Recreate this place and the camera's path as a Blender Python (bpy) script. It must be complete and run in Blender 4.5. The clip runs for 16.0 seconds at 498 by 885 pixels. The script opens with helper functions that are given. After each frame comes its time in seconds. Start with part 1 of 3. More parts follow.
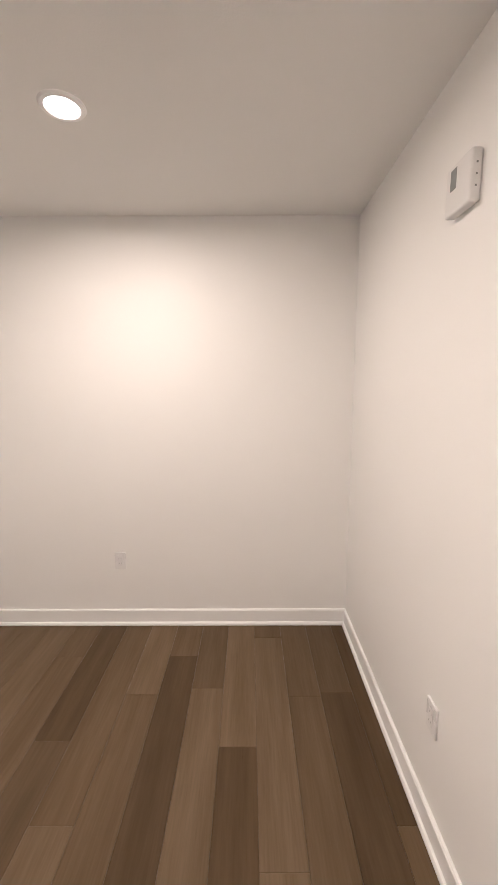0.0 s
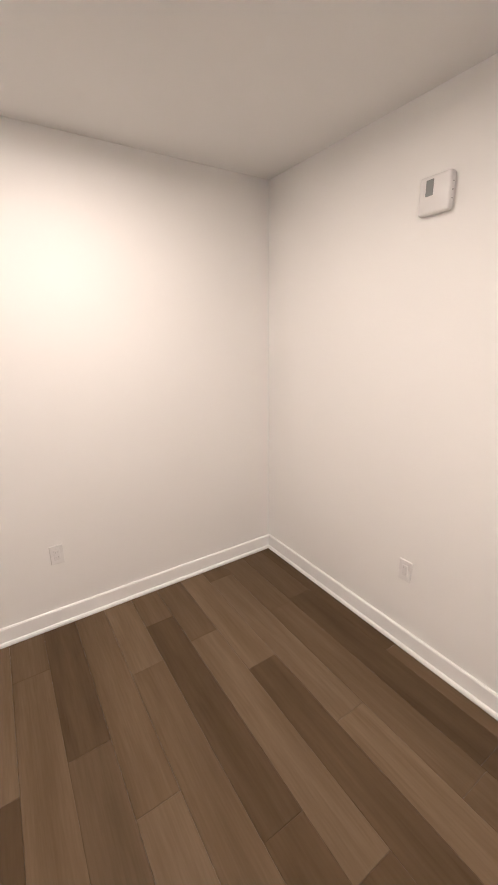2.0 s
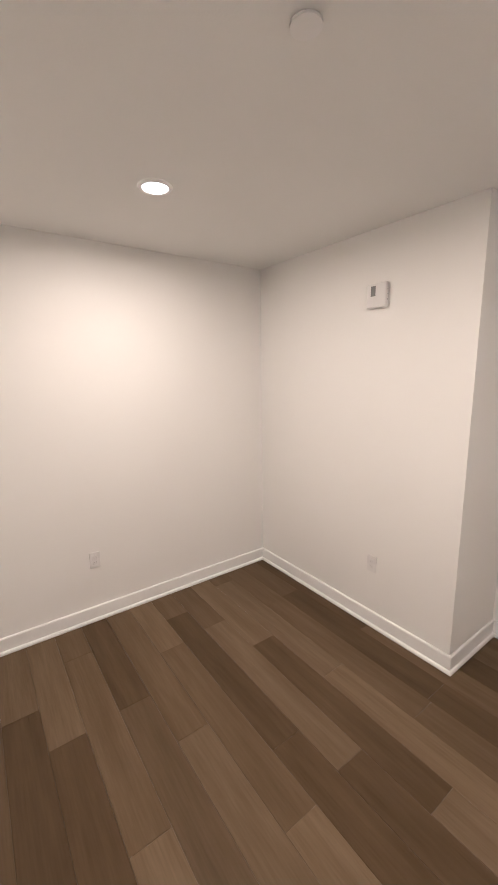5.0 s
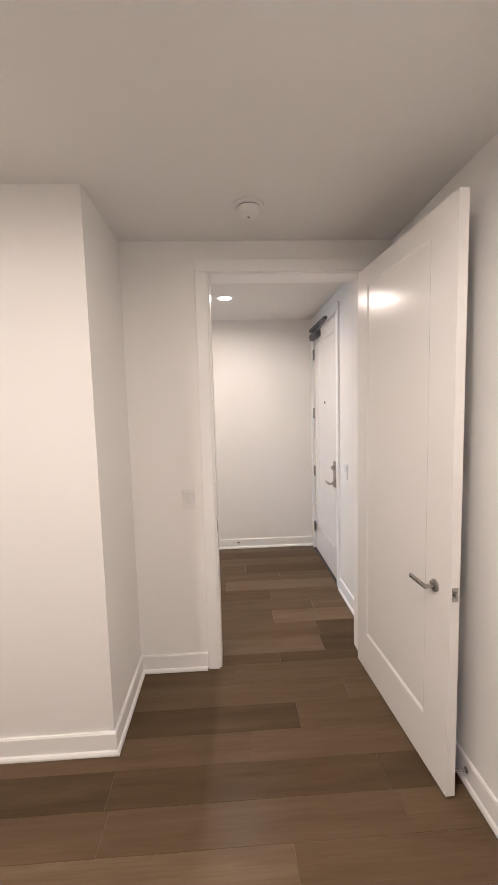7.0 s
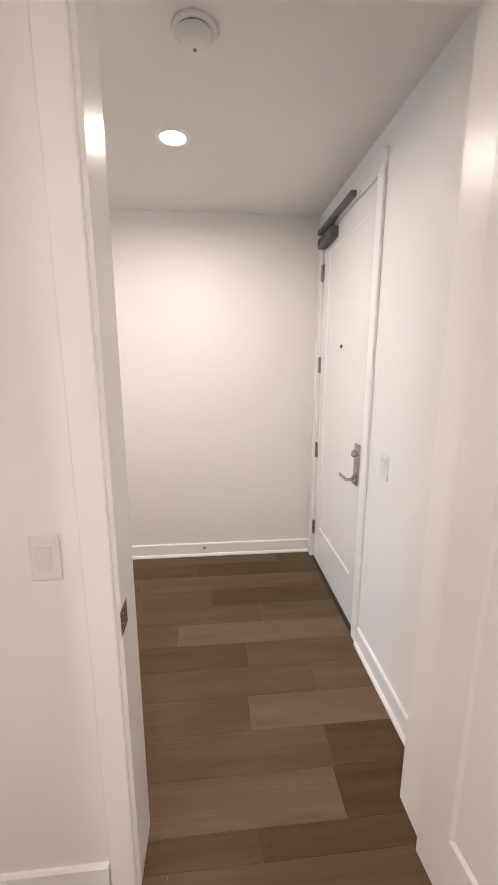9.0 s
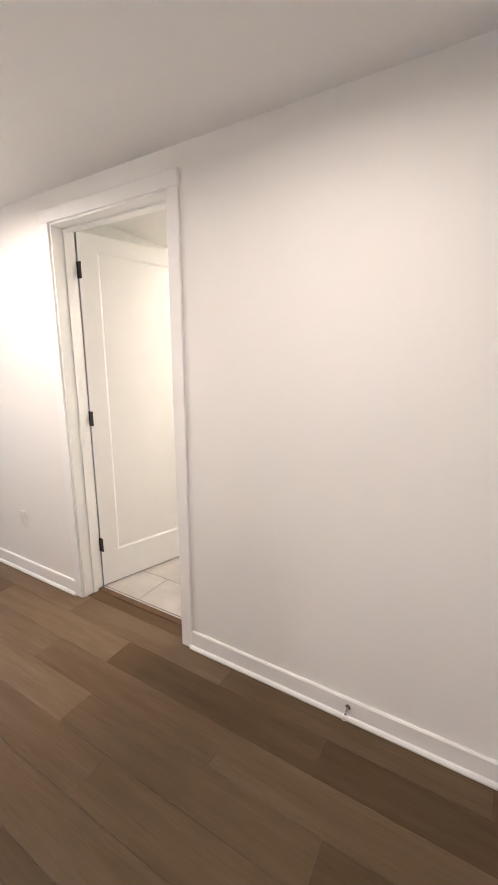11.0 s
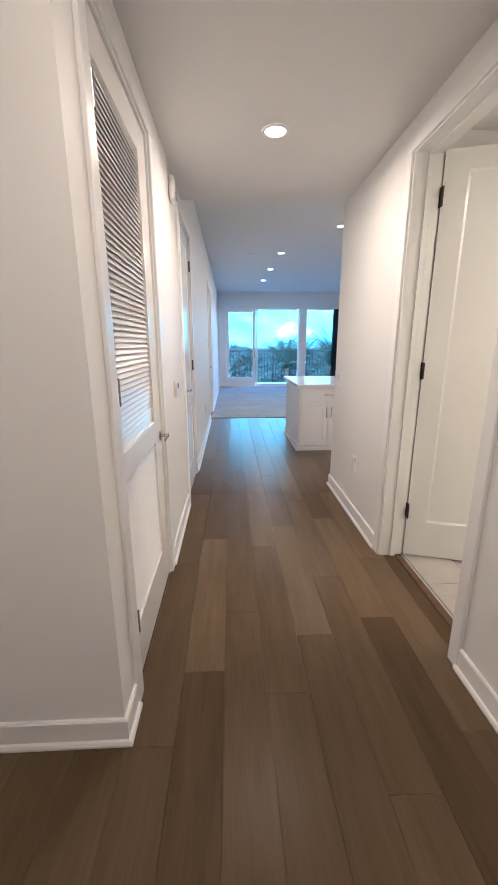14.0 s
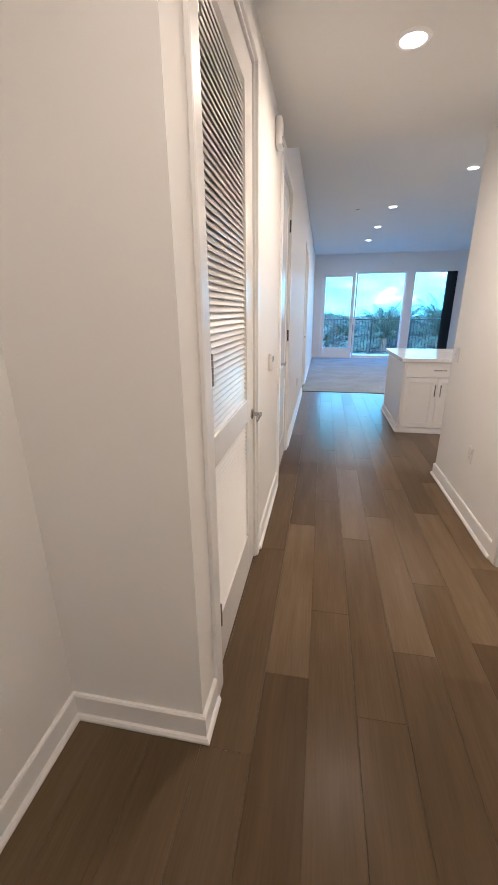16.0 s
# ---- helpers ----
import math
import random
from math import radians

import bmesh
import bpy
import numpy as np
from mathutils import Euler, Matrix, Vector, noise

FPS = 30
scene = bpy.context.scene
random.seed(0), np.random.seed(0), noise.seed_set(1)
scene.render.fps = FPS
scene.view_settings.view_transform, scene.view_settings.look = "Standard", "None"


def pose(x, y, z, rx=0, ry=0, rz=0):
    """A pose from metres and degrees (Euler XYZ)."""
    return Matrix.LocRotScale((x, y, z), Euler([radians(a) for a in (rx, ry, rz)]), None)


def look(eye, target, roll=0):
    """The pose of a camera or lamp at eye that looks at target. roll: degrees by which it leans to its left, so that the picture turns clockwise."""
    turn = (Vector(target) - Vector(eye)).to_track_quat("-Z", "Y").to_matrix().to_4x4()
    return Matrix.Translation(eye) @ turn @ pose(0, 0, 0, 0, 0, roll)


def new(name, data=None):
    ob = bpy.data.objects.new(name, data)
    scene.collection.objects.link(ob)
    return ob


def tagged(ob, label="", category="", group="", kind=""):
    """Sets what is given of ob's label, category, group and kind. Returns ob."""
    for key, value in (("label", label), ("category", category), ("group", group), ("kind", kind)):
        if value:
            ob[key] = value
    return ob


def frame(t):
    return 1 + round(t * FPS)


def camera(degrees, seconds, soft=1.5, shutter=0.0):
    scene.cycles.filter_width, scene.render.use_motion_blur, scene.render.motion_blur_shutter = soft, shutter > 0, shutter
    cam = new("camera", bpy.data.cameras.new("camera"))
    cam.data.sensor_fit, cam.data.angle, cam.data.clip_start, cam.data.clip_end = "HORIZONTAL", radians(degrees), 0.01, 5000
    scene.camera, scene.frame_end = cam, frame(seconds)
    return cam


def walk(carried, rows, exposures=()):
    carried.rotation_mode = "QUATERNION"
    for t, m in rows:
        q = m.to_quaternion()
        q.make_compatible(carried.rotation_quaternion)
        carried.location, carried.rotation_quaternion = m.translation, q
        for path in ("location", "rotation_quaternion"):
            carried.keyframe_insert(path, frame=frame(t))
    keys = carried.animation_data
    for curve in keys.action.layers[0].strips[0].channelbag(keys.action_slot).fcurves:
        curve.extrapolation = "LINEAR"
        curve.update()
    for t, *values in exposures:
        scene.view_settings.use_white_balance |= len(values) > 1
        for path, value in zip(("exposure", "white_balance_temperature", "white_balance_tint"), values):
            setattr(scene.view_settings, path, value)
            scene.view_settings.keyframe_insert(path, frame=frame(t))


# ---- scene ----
cam = camera(65.8, 16.0)
PATH = [
    (0, (-0.009, 0.17, 1.649), (-0.013, 2.146, 1.341), -0.2),
    (0.5, (-0.23, 0.185, 1.653), (0.314, 2.083, 1.337), 0.2),
    (1, (-0.414, 0.316, 1.631), (0.482, 2.068, 1.273), -0.2),
    (1.5, (-0.674, 0.394, 1.662), (0.38, 2.038, 1.228), -0.4),
    (2, (-1.014, 0.337, 1.689), (0.033, 1.951, 1.14), -0.9),
    (2.5, (-1.24, 0.192, 1.701), (-0.312, 1.873, 1.145), -1.5),
    (3, (-1.36, -0.004, 1.717), (-0.604, 1.755, 1.14), -2.0),
    (5.5, (-1.476, -0.127, 1.786), (-0.013, 1.218, 1.564), -0.8),
    (6, (-1.365, 0.031, 1.747), (0.452, 0.852, 1.593), -1.8),
    (6.5, (-1.261, 0.164, 1.733), (0.718, 0.43, 1.607), -2.2),
    (7, (-1.119, 0.215, 1.658), (0.87, 0.118, 1.473), -1.5),
    (7.5, (-0.835, 0.153, 1.606), (1.127, -0.116, 1.329), -0.5),
    (8, (-0.493, 0.116, 1.572), (1.451, -0.161, 1.194), 0.6),
    (10.3, (1.314, -0.072, 1.639), (3.26, 0.154, 1.238), -3.8),
    (10.5, (1.445, -0.107, 1.65), (3.358, 0.303, 1.231), -3.4),
    (11, (1.741, -0.2, 1.641), (3.438, 0.78, 1.239), 0.1),
    (11.5, (2.028, -0.174, 1.704), (3.352, 1.25, 1.237), 4.5),
    (12, (2.187, -0.142, 1.742), (3.008, 1.609, 1.235), 5.8),
    (12.5, (2.29, -0.185, 1.723), (2.764, 1.734, 1.418), 2.9),
    (13, (2.298, -0.236, 1.559), (2.726, 1.697, 1.275), 1.8),
    (13.5, (2.271, -0.293, 1.461), (2.511, 1.647, 1.041), 2.1),
    (14, (2.281, -0.316, 1.436), (2.37, 1.619, 0.937), -0.1),
    (14.5, (2.254, -0.308, 1.435), (2.035, 1.608, 0.905), -0.3),
    (15, (2.255, -0.278, 1.442), (1.735, 1.568, 0.875), -0.3),
    (15.2, (2.26, -0.271, 1.444), (1.667, 1.55, 0.869), -0.5),
    (15.5, (2.263, -0.241, 1.452), (1.668, 1.573, 0.856), -0.2),
    (16, (2.218, -0.1, 1.44), (1.87, 1.761, 0.797), -0.4),
]
walk(cam, [(t, look(eye, target, roll)) for t, eye, target, roll in PATH],
     exposures=[(0.0, 4.12, 4240, 8), (3.0, 4.19, 4250, 8), (5.5, 4.0, 4250, 8), (6.5, 4.06, 4240, 8), (8.0, 4.36, 4230, 8), (10.3, 4.22, 4220, 8), (11.5, 4.1, 4210, 8), (12.5, 3.83, 4200, 8), (14.5, 3.72, 4320, 8), (15.5, 3.87, 4400, 8), (16.0, 3.74, 4430, 8)])

# ---- world, sun, lights ----
SUN_UP, SUN_TURN = radians(38), radians(215)
world = bpy.data.worlds.new("sky")
scene.world = world
world.use_nodes = True
wn = world.node_tree.nodes
sky = wn.new("ShaderNodeTexSky")
sky.sky_type, sky.sun_disc = "NISHITA", False
sky.sun_elevation, sky.sun_rotation = SUN_UP, SUN_TURN
sky.air_density, sky.dust_density, sky.ozone_density = 1.0, 0.3, 3.0
wn["Background"].inputs["Strength"].default_value = 0.15
world.node_tree.links.new(sky.outputs["Color"], wn["Background"].inputs["Color"])

sun_data = bpy.data.lights.new("sun", "SUN")
sun_data.energy, sun_data.angle, sun_data.color = 0.6, radians(10), (1.0, 0.92, 0.82)
sun = new("sun", sun_data)
sun_way = Vector((math.sin(SUN_TURN) * math.cos(SUN_UP), math.cos(SUN_TURN) * math.cos(SUN_UP), math.sin(SUN_UP)))
sun.matrix_world = look(sun_way * 100, (0, 0, 0))

LAMP_COLOUR = (1.0, 0.62, 0.325)
H = 2.62        # ceiling of den, foyer and hall
H2 = 3.05       # ceiling of the living room


# ---- materials ----
def material(name, colour, rough=0.6, metal=0.0, spec=0.5):
    m = bpy.data.materials.new(name)
    m.use_nodes = True
    b = m.node_tree.nodes["Principled BSDF"]
    b.inputs["Base Color"].default_value = (*colour, 1)
    b.inputs["Roughness"].default_value = rough
    b.inputs["Metallic"].default_value = metal
    b.inputs["Specular IOR Level"].default_value = spec
    return m, m.node_tree.nodes, m.node_tree.links, b


def coords(nodes, links, scale=(1, 1, 1), kind="Object", shift=False):
    tc, mp = nodes.new("ShaderNodeTexCoord"), nodes.new("ShaderNodeMapping")
    mp.inputs["Scale"].default_value = scale
    if shift:
        info = nodes.new("ShaderNodeObjectInfo")
        mul = nodes.new("ShaderNodeVectorMath")
        mul.operation = "MULTIPLY"
        mul.inputs[1].default_value = (37.0, 91.0, 53.0)
        links.new(info.outputs["Random"], mul.inputs[0])
        links.new(mul.outputs[0], mp.inputs["Location"])
    links.new(tc.outputs[kind], mp.inputs["Vector"])
    return mp.outputs["Vector"]


def noise_tex(nodes, links, vector, scale, detail=4.0, rough=0.5):
    n = nodes.new("ShaderNodeTexNoise")
    n.inputs["Scale"].default_value, n.inputs["Detail"].default_value, n.inputs["Roughness"].default_value = scale, detail, rough
    links.new(vector, n.inputs["Vector"])
    return n.outputs["Fac"]


def ramp(nodes, links, fac, stops):
    r = nodes.new("ShaderNodeValToRGB")
    r.color_ramp.elements[0].position, r.color_ramp.elements[0].color = stops[0][0], (*stops[0][1], 1)
    r.color_ramp.elements[1].position, r.color_ramp.elements[1].color = stops[-1][0], (*stops[-1][1], 1)
    for p, c in stops[1:-1]:
        e = r.color_ramp.elements.new(p)
        e.color = (*c, 1)
    links.new(fac, r.inputs["Fac"])
    return r.outputs["Color"]


def mix(nodes, links, a, b, fac, blend="MIX"):
    n = nodes.new("ShaderNodeMix")
    n.data_type, n.blend_type = "RGBA", blend
    for sock, v in ((n.inputs[0], fac), (n.inputs[6], a), (n.inputs[7], b)):
        if isinstance(v, bpy.types.NodeSocket):
            links.new(v, sock)
        elif isinstance(v, tuple):
            sock.default_value = (*v, 1)
        else:
            sock.default_value = v
    return n.outputs[2]


def bump(nodes, links, b, height, strength, distance=0.002):
    n = nodes.new("ShaderNodeBump")
    n.inputs["Strength"].default_value, n.inputs["Distance"].default_value = strength, distance
    links.new(height, n.inputs["Height"])
    links.new(n.outputs["Normal"], b.inputs["Normal"])


def paint(name, colour, rough, grain=90.0, relief=0.15, blotch=0.03, spec=0.4):
    """Painted plaster or wood: fine roller relief and faint large unevenness."""
    m, nd, ln, b = material(name, colour, rough, 0, spec)
    v = coords(nd, ln)
    big = noise_tex(nd, ln, v, 1.3, 3)
    dark = tuple(c * (1 - blotch * 2) for c in colour)
    ln.new(mix(nd, ln, dark, colour, big), b.inputs["Base Color"])
    bump(nd, ln, b, noise_tex(nd, ln, v, grain, 3), relief, 0.0012)
    rr = nd.new("ShaderNodeMapRange")
    rr.inputs["To Min"].default_value, rr.inputs["To Max"].default_value = max(rough - 0.06, 0.05), min(rough + 0.06, 1)
    ln.new(noise_tex(nd, ln, v, 6.0, 4), rr.inputs["Value"])
    ln.new(rr.outputs["Result"], b.inputs["Roughness"])
    return m


def wood(name, dark, light):
    """One tone of vinyl oak plank: long grain along y, pores, and a slow drift."""
    m, nd, ln, b = material(name, light, 0.26, 0, 0.17)
    v = coords(nd, ln, (1, 1, 1), "Object", True)
    st = nd.new("ShaderNodeVectorMath")
    st.operation = "MULTIPLY"
    st.inputs[1].default_value = (9.0, 0.9, 9.0)
    ln.new(v, st.inputs[0])
    warp = noise_tex(nd, ln, st.outputs[0], 1.6, 5, 0.6)
    fine = nd.new("ShaderNodeVectorMath")
    fine.operation = "MULTIPLY"
    fine.inputs[1].default_value = (130.0, 5.0, 130.0)
    ln.new(v, fine.inputs[0])
    pores = noise_tex(nd, ln, fine.outputs[0], 1.0, 3, 0.65)
    base = ramp(nd, ln, warp, [(0.3, dark), (0.52, tuple((a + c) / 2 for a, c in zip(dark, light))), (0.72, light)])
    streak = ramp(nd, ln, pores, [(0.3, (0.88, 0.875, 0.87)), (0.62, (1, 1, 1))])
    col = mix(nd, ln, base, streak, 1.0, "MULTIPLY")
    info = nd.new("ShaderNodeObjectInfo")
    tone = ramp(nd, ln, info.outputs["Random"], [(0, (0.91, 0.91, 0.915)), (1, (1.07, 1.065, 1.05))])
    ln.new(mix(nd, ln, col, tone, 1.0, "MULTIPLY"), b.inputs["Base Color"])
    rr = nd.new("ShaderNodeMapRange")
    rr.inputs["To Min"].default_value, rr.inputs["To Max"].default_value = 0.26, 0.31
    ln.new(pores, rr.inputs["Value"])
    ln.new(rr.outputs["Result"], b.inputs["Roughness"])
    graze = nd.new("ShaderNodeLayerWeight")
    graze.inputs["Blend"].default_value = 0.5
    lacquer = nd.new("ShaderNodeMapRange")
    for key, value in (("From Min", 0.63), ("From Max", 0.84), ("To Min", 0.06), ("To Max", 1.0)):
        lacquer.inputs[key].default_value = value
    ln.new(graze.outputs["Facing"], lacquer.inputs["Value"])
    ln.new(lacquer.outputs["Result"], b.inputs["Specular IOR Level"])
    bump(nd, ln, b, pores, 0.03, 0.0004)
    return m


def metal(name, colour, rough):
    m, nd, ln, b = material(name, colour, rough, 1.0)
    v = coords(nd, ln, (40, 40, 400))
    rr = nd.new("ShaderNodeMapRange")
    rr.inputs["To Min"].default_value, rr.inputs["To Max"].default_value = rough * 0.7, rough * 1.4
    ln.new(noise_tex(nd, ln, v, 1.0), rr.inputs["Value"])
    ln.new(rr.outputs["Result"], b.inputs["Roughness"])
    return m


WALL = paint("wall paint", (0.85, 0.845, 0.825), 0.62, 110, 0.22, 0.012)
CEILING = paint("ceiling paint", (0.79, 0.785, 0.762), 0.85, 160, 0.35, 0.015)
TRIM = paint("trim paint", (0.87, 0.87, 0.86), 0.32, 60, 0.04, 0.01)
DOOR = paint("door paint", (0.85, 0.845, 0.83), 0.24, 50, 0.05, 0.01)
CABINET = paint("cabinet lacquer", (0.86, 0.86, 0.85), 0.35, 50, 0.03, 0.01)
PLASTIC = paint("white plastic", (0.76, 0.755, 0.745), 0.35, 300, 0.02, 0.01)
PLATE = paint("white cover plate", (0.79, 0.785, 0.775), 0.28, 300, 0.02, 0.005)
SLOT = paint("shaded slot", (0.42, 0.415, 0.41), 0.5, 300, 0.02, 0.01)
GREYPLASTIC = paint("grey display", (0.25, 0.26, 0.26), 0.25, 300, 0.02, 0.02)
DARKPLASTIC = paint("dark slot", (0.03, 0.03, 0.03), 0.5, 300, 0.02, 0.02)
NICKEL = metal("satin nickel", (0.46, 0.445, 0.42), 0.25)
# satin nickel darkened: the hinges' dark reflections are put into the colour
HINGE = metal("darkened nickel", (0.3, 0.29, 0.28), 0.3)
DARKMETAL = metal("dark bronze", (0.09, 0.085, 0.08), 0.38)
CLOSER = paint("closer grey enamel", (0.12, 0.118, 0.115), 0.42, 200, 0.05, 0.03)
RUBBER = paint("black rubber", (0.03, 0.03, 0.03), 0.75, 200, 0.1, 0.03)
BLACKMETAL = paint("black painted steel", (0.025, 0.025, 0.028), 0.4, 120, 0.05, 0.03)
BLIND = paint("dark blind fabric", (0.02, 0.024, 0.03), 0.85, 700, 0.3, 0.08)
SUBFLOOR = paint("joint shadow", (0.03, 0.022, 0.016), 0.9, 60, 0.1, 0.05)
TONES = [wood("plank dark", (0.0790, 0.0535, 0.0290), (0.1120, 0.0775, 0.0435)),
         wood("plank mid", (0.1060, 0.0745, 0.0420), (0.1480, 0.1065, 0.0625)),
         wood("plank light", (0.1340, 0.0965, 0.0560), (0.1830, 0.1345, 0.0815))]
STRIP = wood("threshold oak", (0.09, 0.057, 0.032), (0.14, 0.092, 0.055))


def carpet_material():
    m, nd, ln, b = material("grey loop carpet", (0.3, 0.29, 0.28), 0.95, 0, 0.1)
    v = coords(nd, ln)
    base = ramp(nd, ln, noise_tex(nd, ln, v, 160, 3), [(0.3, (0.29, 0.325, 0.36)), (0.7, (0.47, 0.52, 0.57))])
    big = ramp(nd, ln, noise_tex(nd, ln, v, 2.2, 3), [(0.35, (0.88, 0.88, 0.88)), (0.65, (1.05, 1.05, 1.05))])
    ln.new(mix(nd, ln, base, big, 1.0, "MULTIPLY"), b.inputs["Base Color"])
    bump(nd, ln, b, noise_tex(nd, ln, v, 240, 2), 0.8, 0.006)
    return m


def tile_material():
    m, nd, ln, b = material("beige porcelain", (0.5, 0.47, 0.42), 0.35)
    v = coords(nd, ln, (1, 1, 1), "Object", True)
    c = ramp(nd, ln, noise_tex(nd, ln, v, 3.0, 6, 0.6), [(0.3, (0.34, 0.32, 0.295)), (0.7, (0.48, 0.46, 0.43))])
    ln.new(c, b.inputs["Base Color"])
    bump(nd, ln, b, noise_tex(nd, ln, v, 40, 3), 0.05, 0.001)
    return m


def quartz_material():
    m, nd, ln, b = material("white quartz", (0.82, 0.82, 0.81), 0.16)
    v = coords(nd, ln)
    vein = ramp(nd, ln, noise_tex(nd, ln, v, 5, 8, 0.7), [(0.42, (0.82, 0.82, 0.81)), (0.5, (0.76, 0.76, 0.76)), (0.56, (0.84, 0.84, 0.83))])
    ln.new(vein, b.inputs["Base Color"])
    return m


def glass_material():
    m, nd, ln, b = material("window glass", (0.93, 0.98, 0.98), 0.0)
    b.inputs["Transmission Weight"].default_value = 1.0
    b.inputs["IOR"].default_value = 1.45
    return m


def leaf_material(name, dark, light):
    m, nd, ln, b = material(name, light, 0.55, 0, 0.3)
    g = nd.new("ShaderNodeNewGeometry")
    ln.new(ramp(nd, ln, g.outputs["Random Per Island"], [(0, dark), (1, light)]), b.inputs["Base Color"])
    return m


def bark_material():
    m, nd, ln, b = material("palm bark", (0.16, 0.12, 0.09), 0.9)
    v = coords(nd, ln, (3, 3, 14))
    h = noise_tex(nd, ln, v, 1.5, 5)
    ln.new(ramp(nd, ln, h, [(0.3, (0.08, 0.06, 0.045)), (0.7, (0.22, 0.17, 0.13))]), b.inputs["Base Color"])
    bump(nd, ln, b, h, 0.7, 0.03)
    return m


def glow(name, colour, strength):
    m = bpy.data.materials.new(name)
    m.use_nodes = True
    nd = m.node_tree.nodes
    nd.remove(nd["Principled BSDF"])
    e = nd.new("ShaderNodeEmission")
    e.inputs["Color"].default_value, e.inputs["Strength"].default_value = (*colour, 1), strength
    m.node_tree.links.new(e.outputs[0], nd["Material Output"].inputs["Surface"])
    return m


CARPET, TILE, QUARTZ, GLASS = carpet_material(), tile_material(), quartz_material(), glass_material()
GROUT = paint("tile grout", (0.46, 0.44, 0.41), 0.9, 200, 0.2, 0.04)
CONCRETE = paint("balcony concrete", (0.55, 0.55, 0.54), 0.85, 60, 0.3, 0.06)
LED = glow("led diffuser", LAMP_COLOUR, 1.2)
BARK = bark_material()
PALMLEAF = leaf_material("palm leaf", (0.03, 0.058, 0.04), (0.065, 0.11, 0.075))
TREELEAF = leaf_material("tree leaf", (0.016, 0.03, 0.02), (0.05, 0.068, 0.04))
GRASS = paint("lawn", (0.07, 0.1, 0.035), 0.95, 30, 0.8, 0.15)


# ---- mesh helpers ----
def add_box(bm, x0, x1, y0, y1, z0, z1, bevel=0.0, seg=1):
    """A box, its edges rounded by bevel."""
    r = bmesh.ops.create_cube(bm, size=1.0)
    vs = r["verts"]
    for v in vs:
        v.co = Vector((x0 + (v.co.x + 0.5) * (x1 - x0), y0 + (v.co.y + 0.5) * (y1 - y0), z0 + (v.co.z + 0.5) * (z1 - z0)))
    if bevel:
        es = list({e for v in vs for e in v.link_edges})
        bmesh.ops.bevel(bm, geom=es, offset=bevel, segments=seg, affect="EDGES", profile=0.5)
    return vs


def box_bm(*a, **k):
    bm = bmesh.new()
    add_box(bm, *a, **k)
    return bm


def add_tube(bm, p0, p1, r0, r1=None, seg=20, bevel=0.0):
    """A round bar from p0 to p1."""
    p0, p1 = Vector(p0), Vector(p1)
    m = Matrix.Translation((p0 + p1) / 2) @ (p1 - p0).to_track_quat("Z", "Y").to_matrix().to_4x4()
    r = bmesh.ops.create_cone(bm, cap_ends=True, segments=seg, radius1=r0, radius2=r0 if r1 is None else r1, depth=(p1 - p0).length, matrix=m)
    if bevel:
        es = [e for e in {e for v in r["verts"] for e in v.link_edges} if any(len(f.verts) > 4 for f in e.link_faces)]
        bmesh.ops.bevel(bm, geom=es, offset=bevel, segments=2, affect="EDGES", profile=0.5)


def to_mesh(name, bm, mat, smooth=False):
    me = bpy.data.meshes.new(name)
    bmesh.ops.recalc_face_normals(bm, faces=bm.faces)
    bm.to_mesh(me)
    bm.free()
    me.materials.append(mat)
    if smooth:
        me.shade_smooth()
        me.set_sharp_from_angle(angle=radians(35))
    return me


def part(name, bm, mat, parent=None, label="", smooth=False, at=None):
    ob = new(name, to_mesh(name, bm, mat, smooth))
    ob.parent = parent
    if at is not None:
        ob.matrix_basis = at
    if label:
        ob["label"] = label
    return ob


def thing(name, label, category, at=None, group="", kind=""):
    ob = new(name)
    ob.empty_display_size = 0.1
    if at is not None:
        ob.matrix_basis = at
    return tagged(ob, label, category, group, kind)


def structure(name, boxes, mat, label, category, bevel=0.0):
    bm = bmesh.new()
    for b in boxes:
        add_box(bm, *b, bevel=bevel)
    return tagged(part(name, bm, mat), label, category, kind="structure")


# ---- walls ----
TOP = 2.43      # door openings
structure("wall_den_north", [(-2.2, 1.375, 2.615, 2.77, 0, H)], WALL, "off-white painted plain wall of the den", "wall")
structure("wall_den_west", [(-2.2, -2.02, -0.96, 2.615, 0, H)], WALL, "off-white painted plain wall of the den", "wall")
structure("wall_den_south", [(-2.02, 1.215, -0.96, -0.78, 0, H)], WALL, "off-white painted wall behind the open den door", "wall")
structure("wall_den_east", [(0.645, 0.76, 0.82, 2.615, 0, H), (0.76, 1.76, 0.82, 0.93, 0, H)], WALL, "off-white closet wall projecting into the den", "wall")
structure("wall_den_door", [(1.215, 1.375, 0.33, 0.82, 0, H), (1.215, 1.375, -0.96, -0.62, 0, H), (1.215, 1.375, -0.62, 0.33, TOP + 0.02, H)], WALL,
          "off-white partition with the den doorway through it", "wall")
structure("wall_closet", [(1.76, 1.875, 0.82, 1.03, 0, H)], WALL, "off-white narrow wall end beside the closet door", "wall")
structure("wall_closet_head", [(1.76, 1.875, 1.03, 1.93, TOP + 0.02, H)], WALL, "off-white wall above the closet door", "wall")
structure("wall_hall_west", [(1.76, 1.875, 1.93, 3.07, 0, H), (1.76, 1.875, 3.07, 3.4, TOP + 0.02, H)], WALL, "off-white hall wall with thermostat and alarm", "wall")
structure("wall_closet_back", [(0.76, 1.76, 2.2, 2.3, 0, H)], WALL, "plain wall closing the closet", "wall")
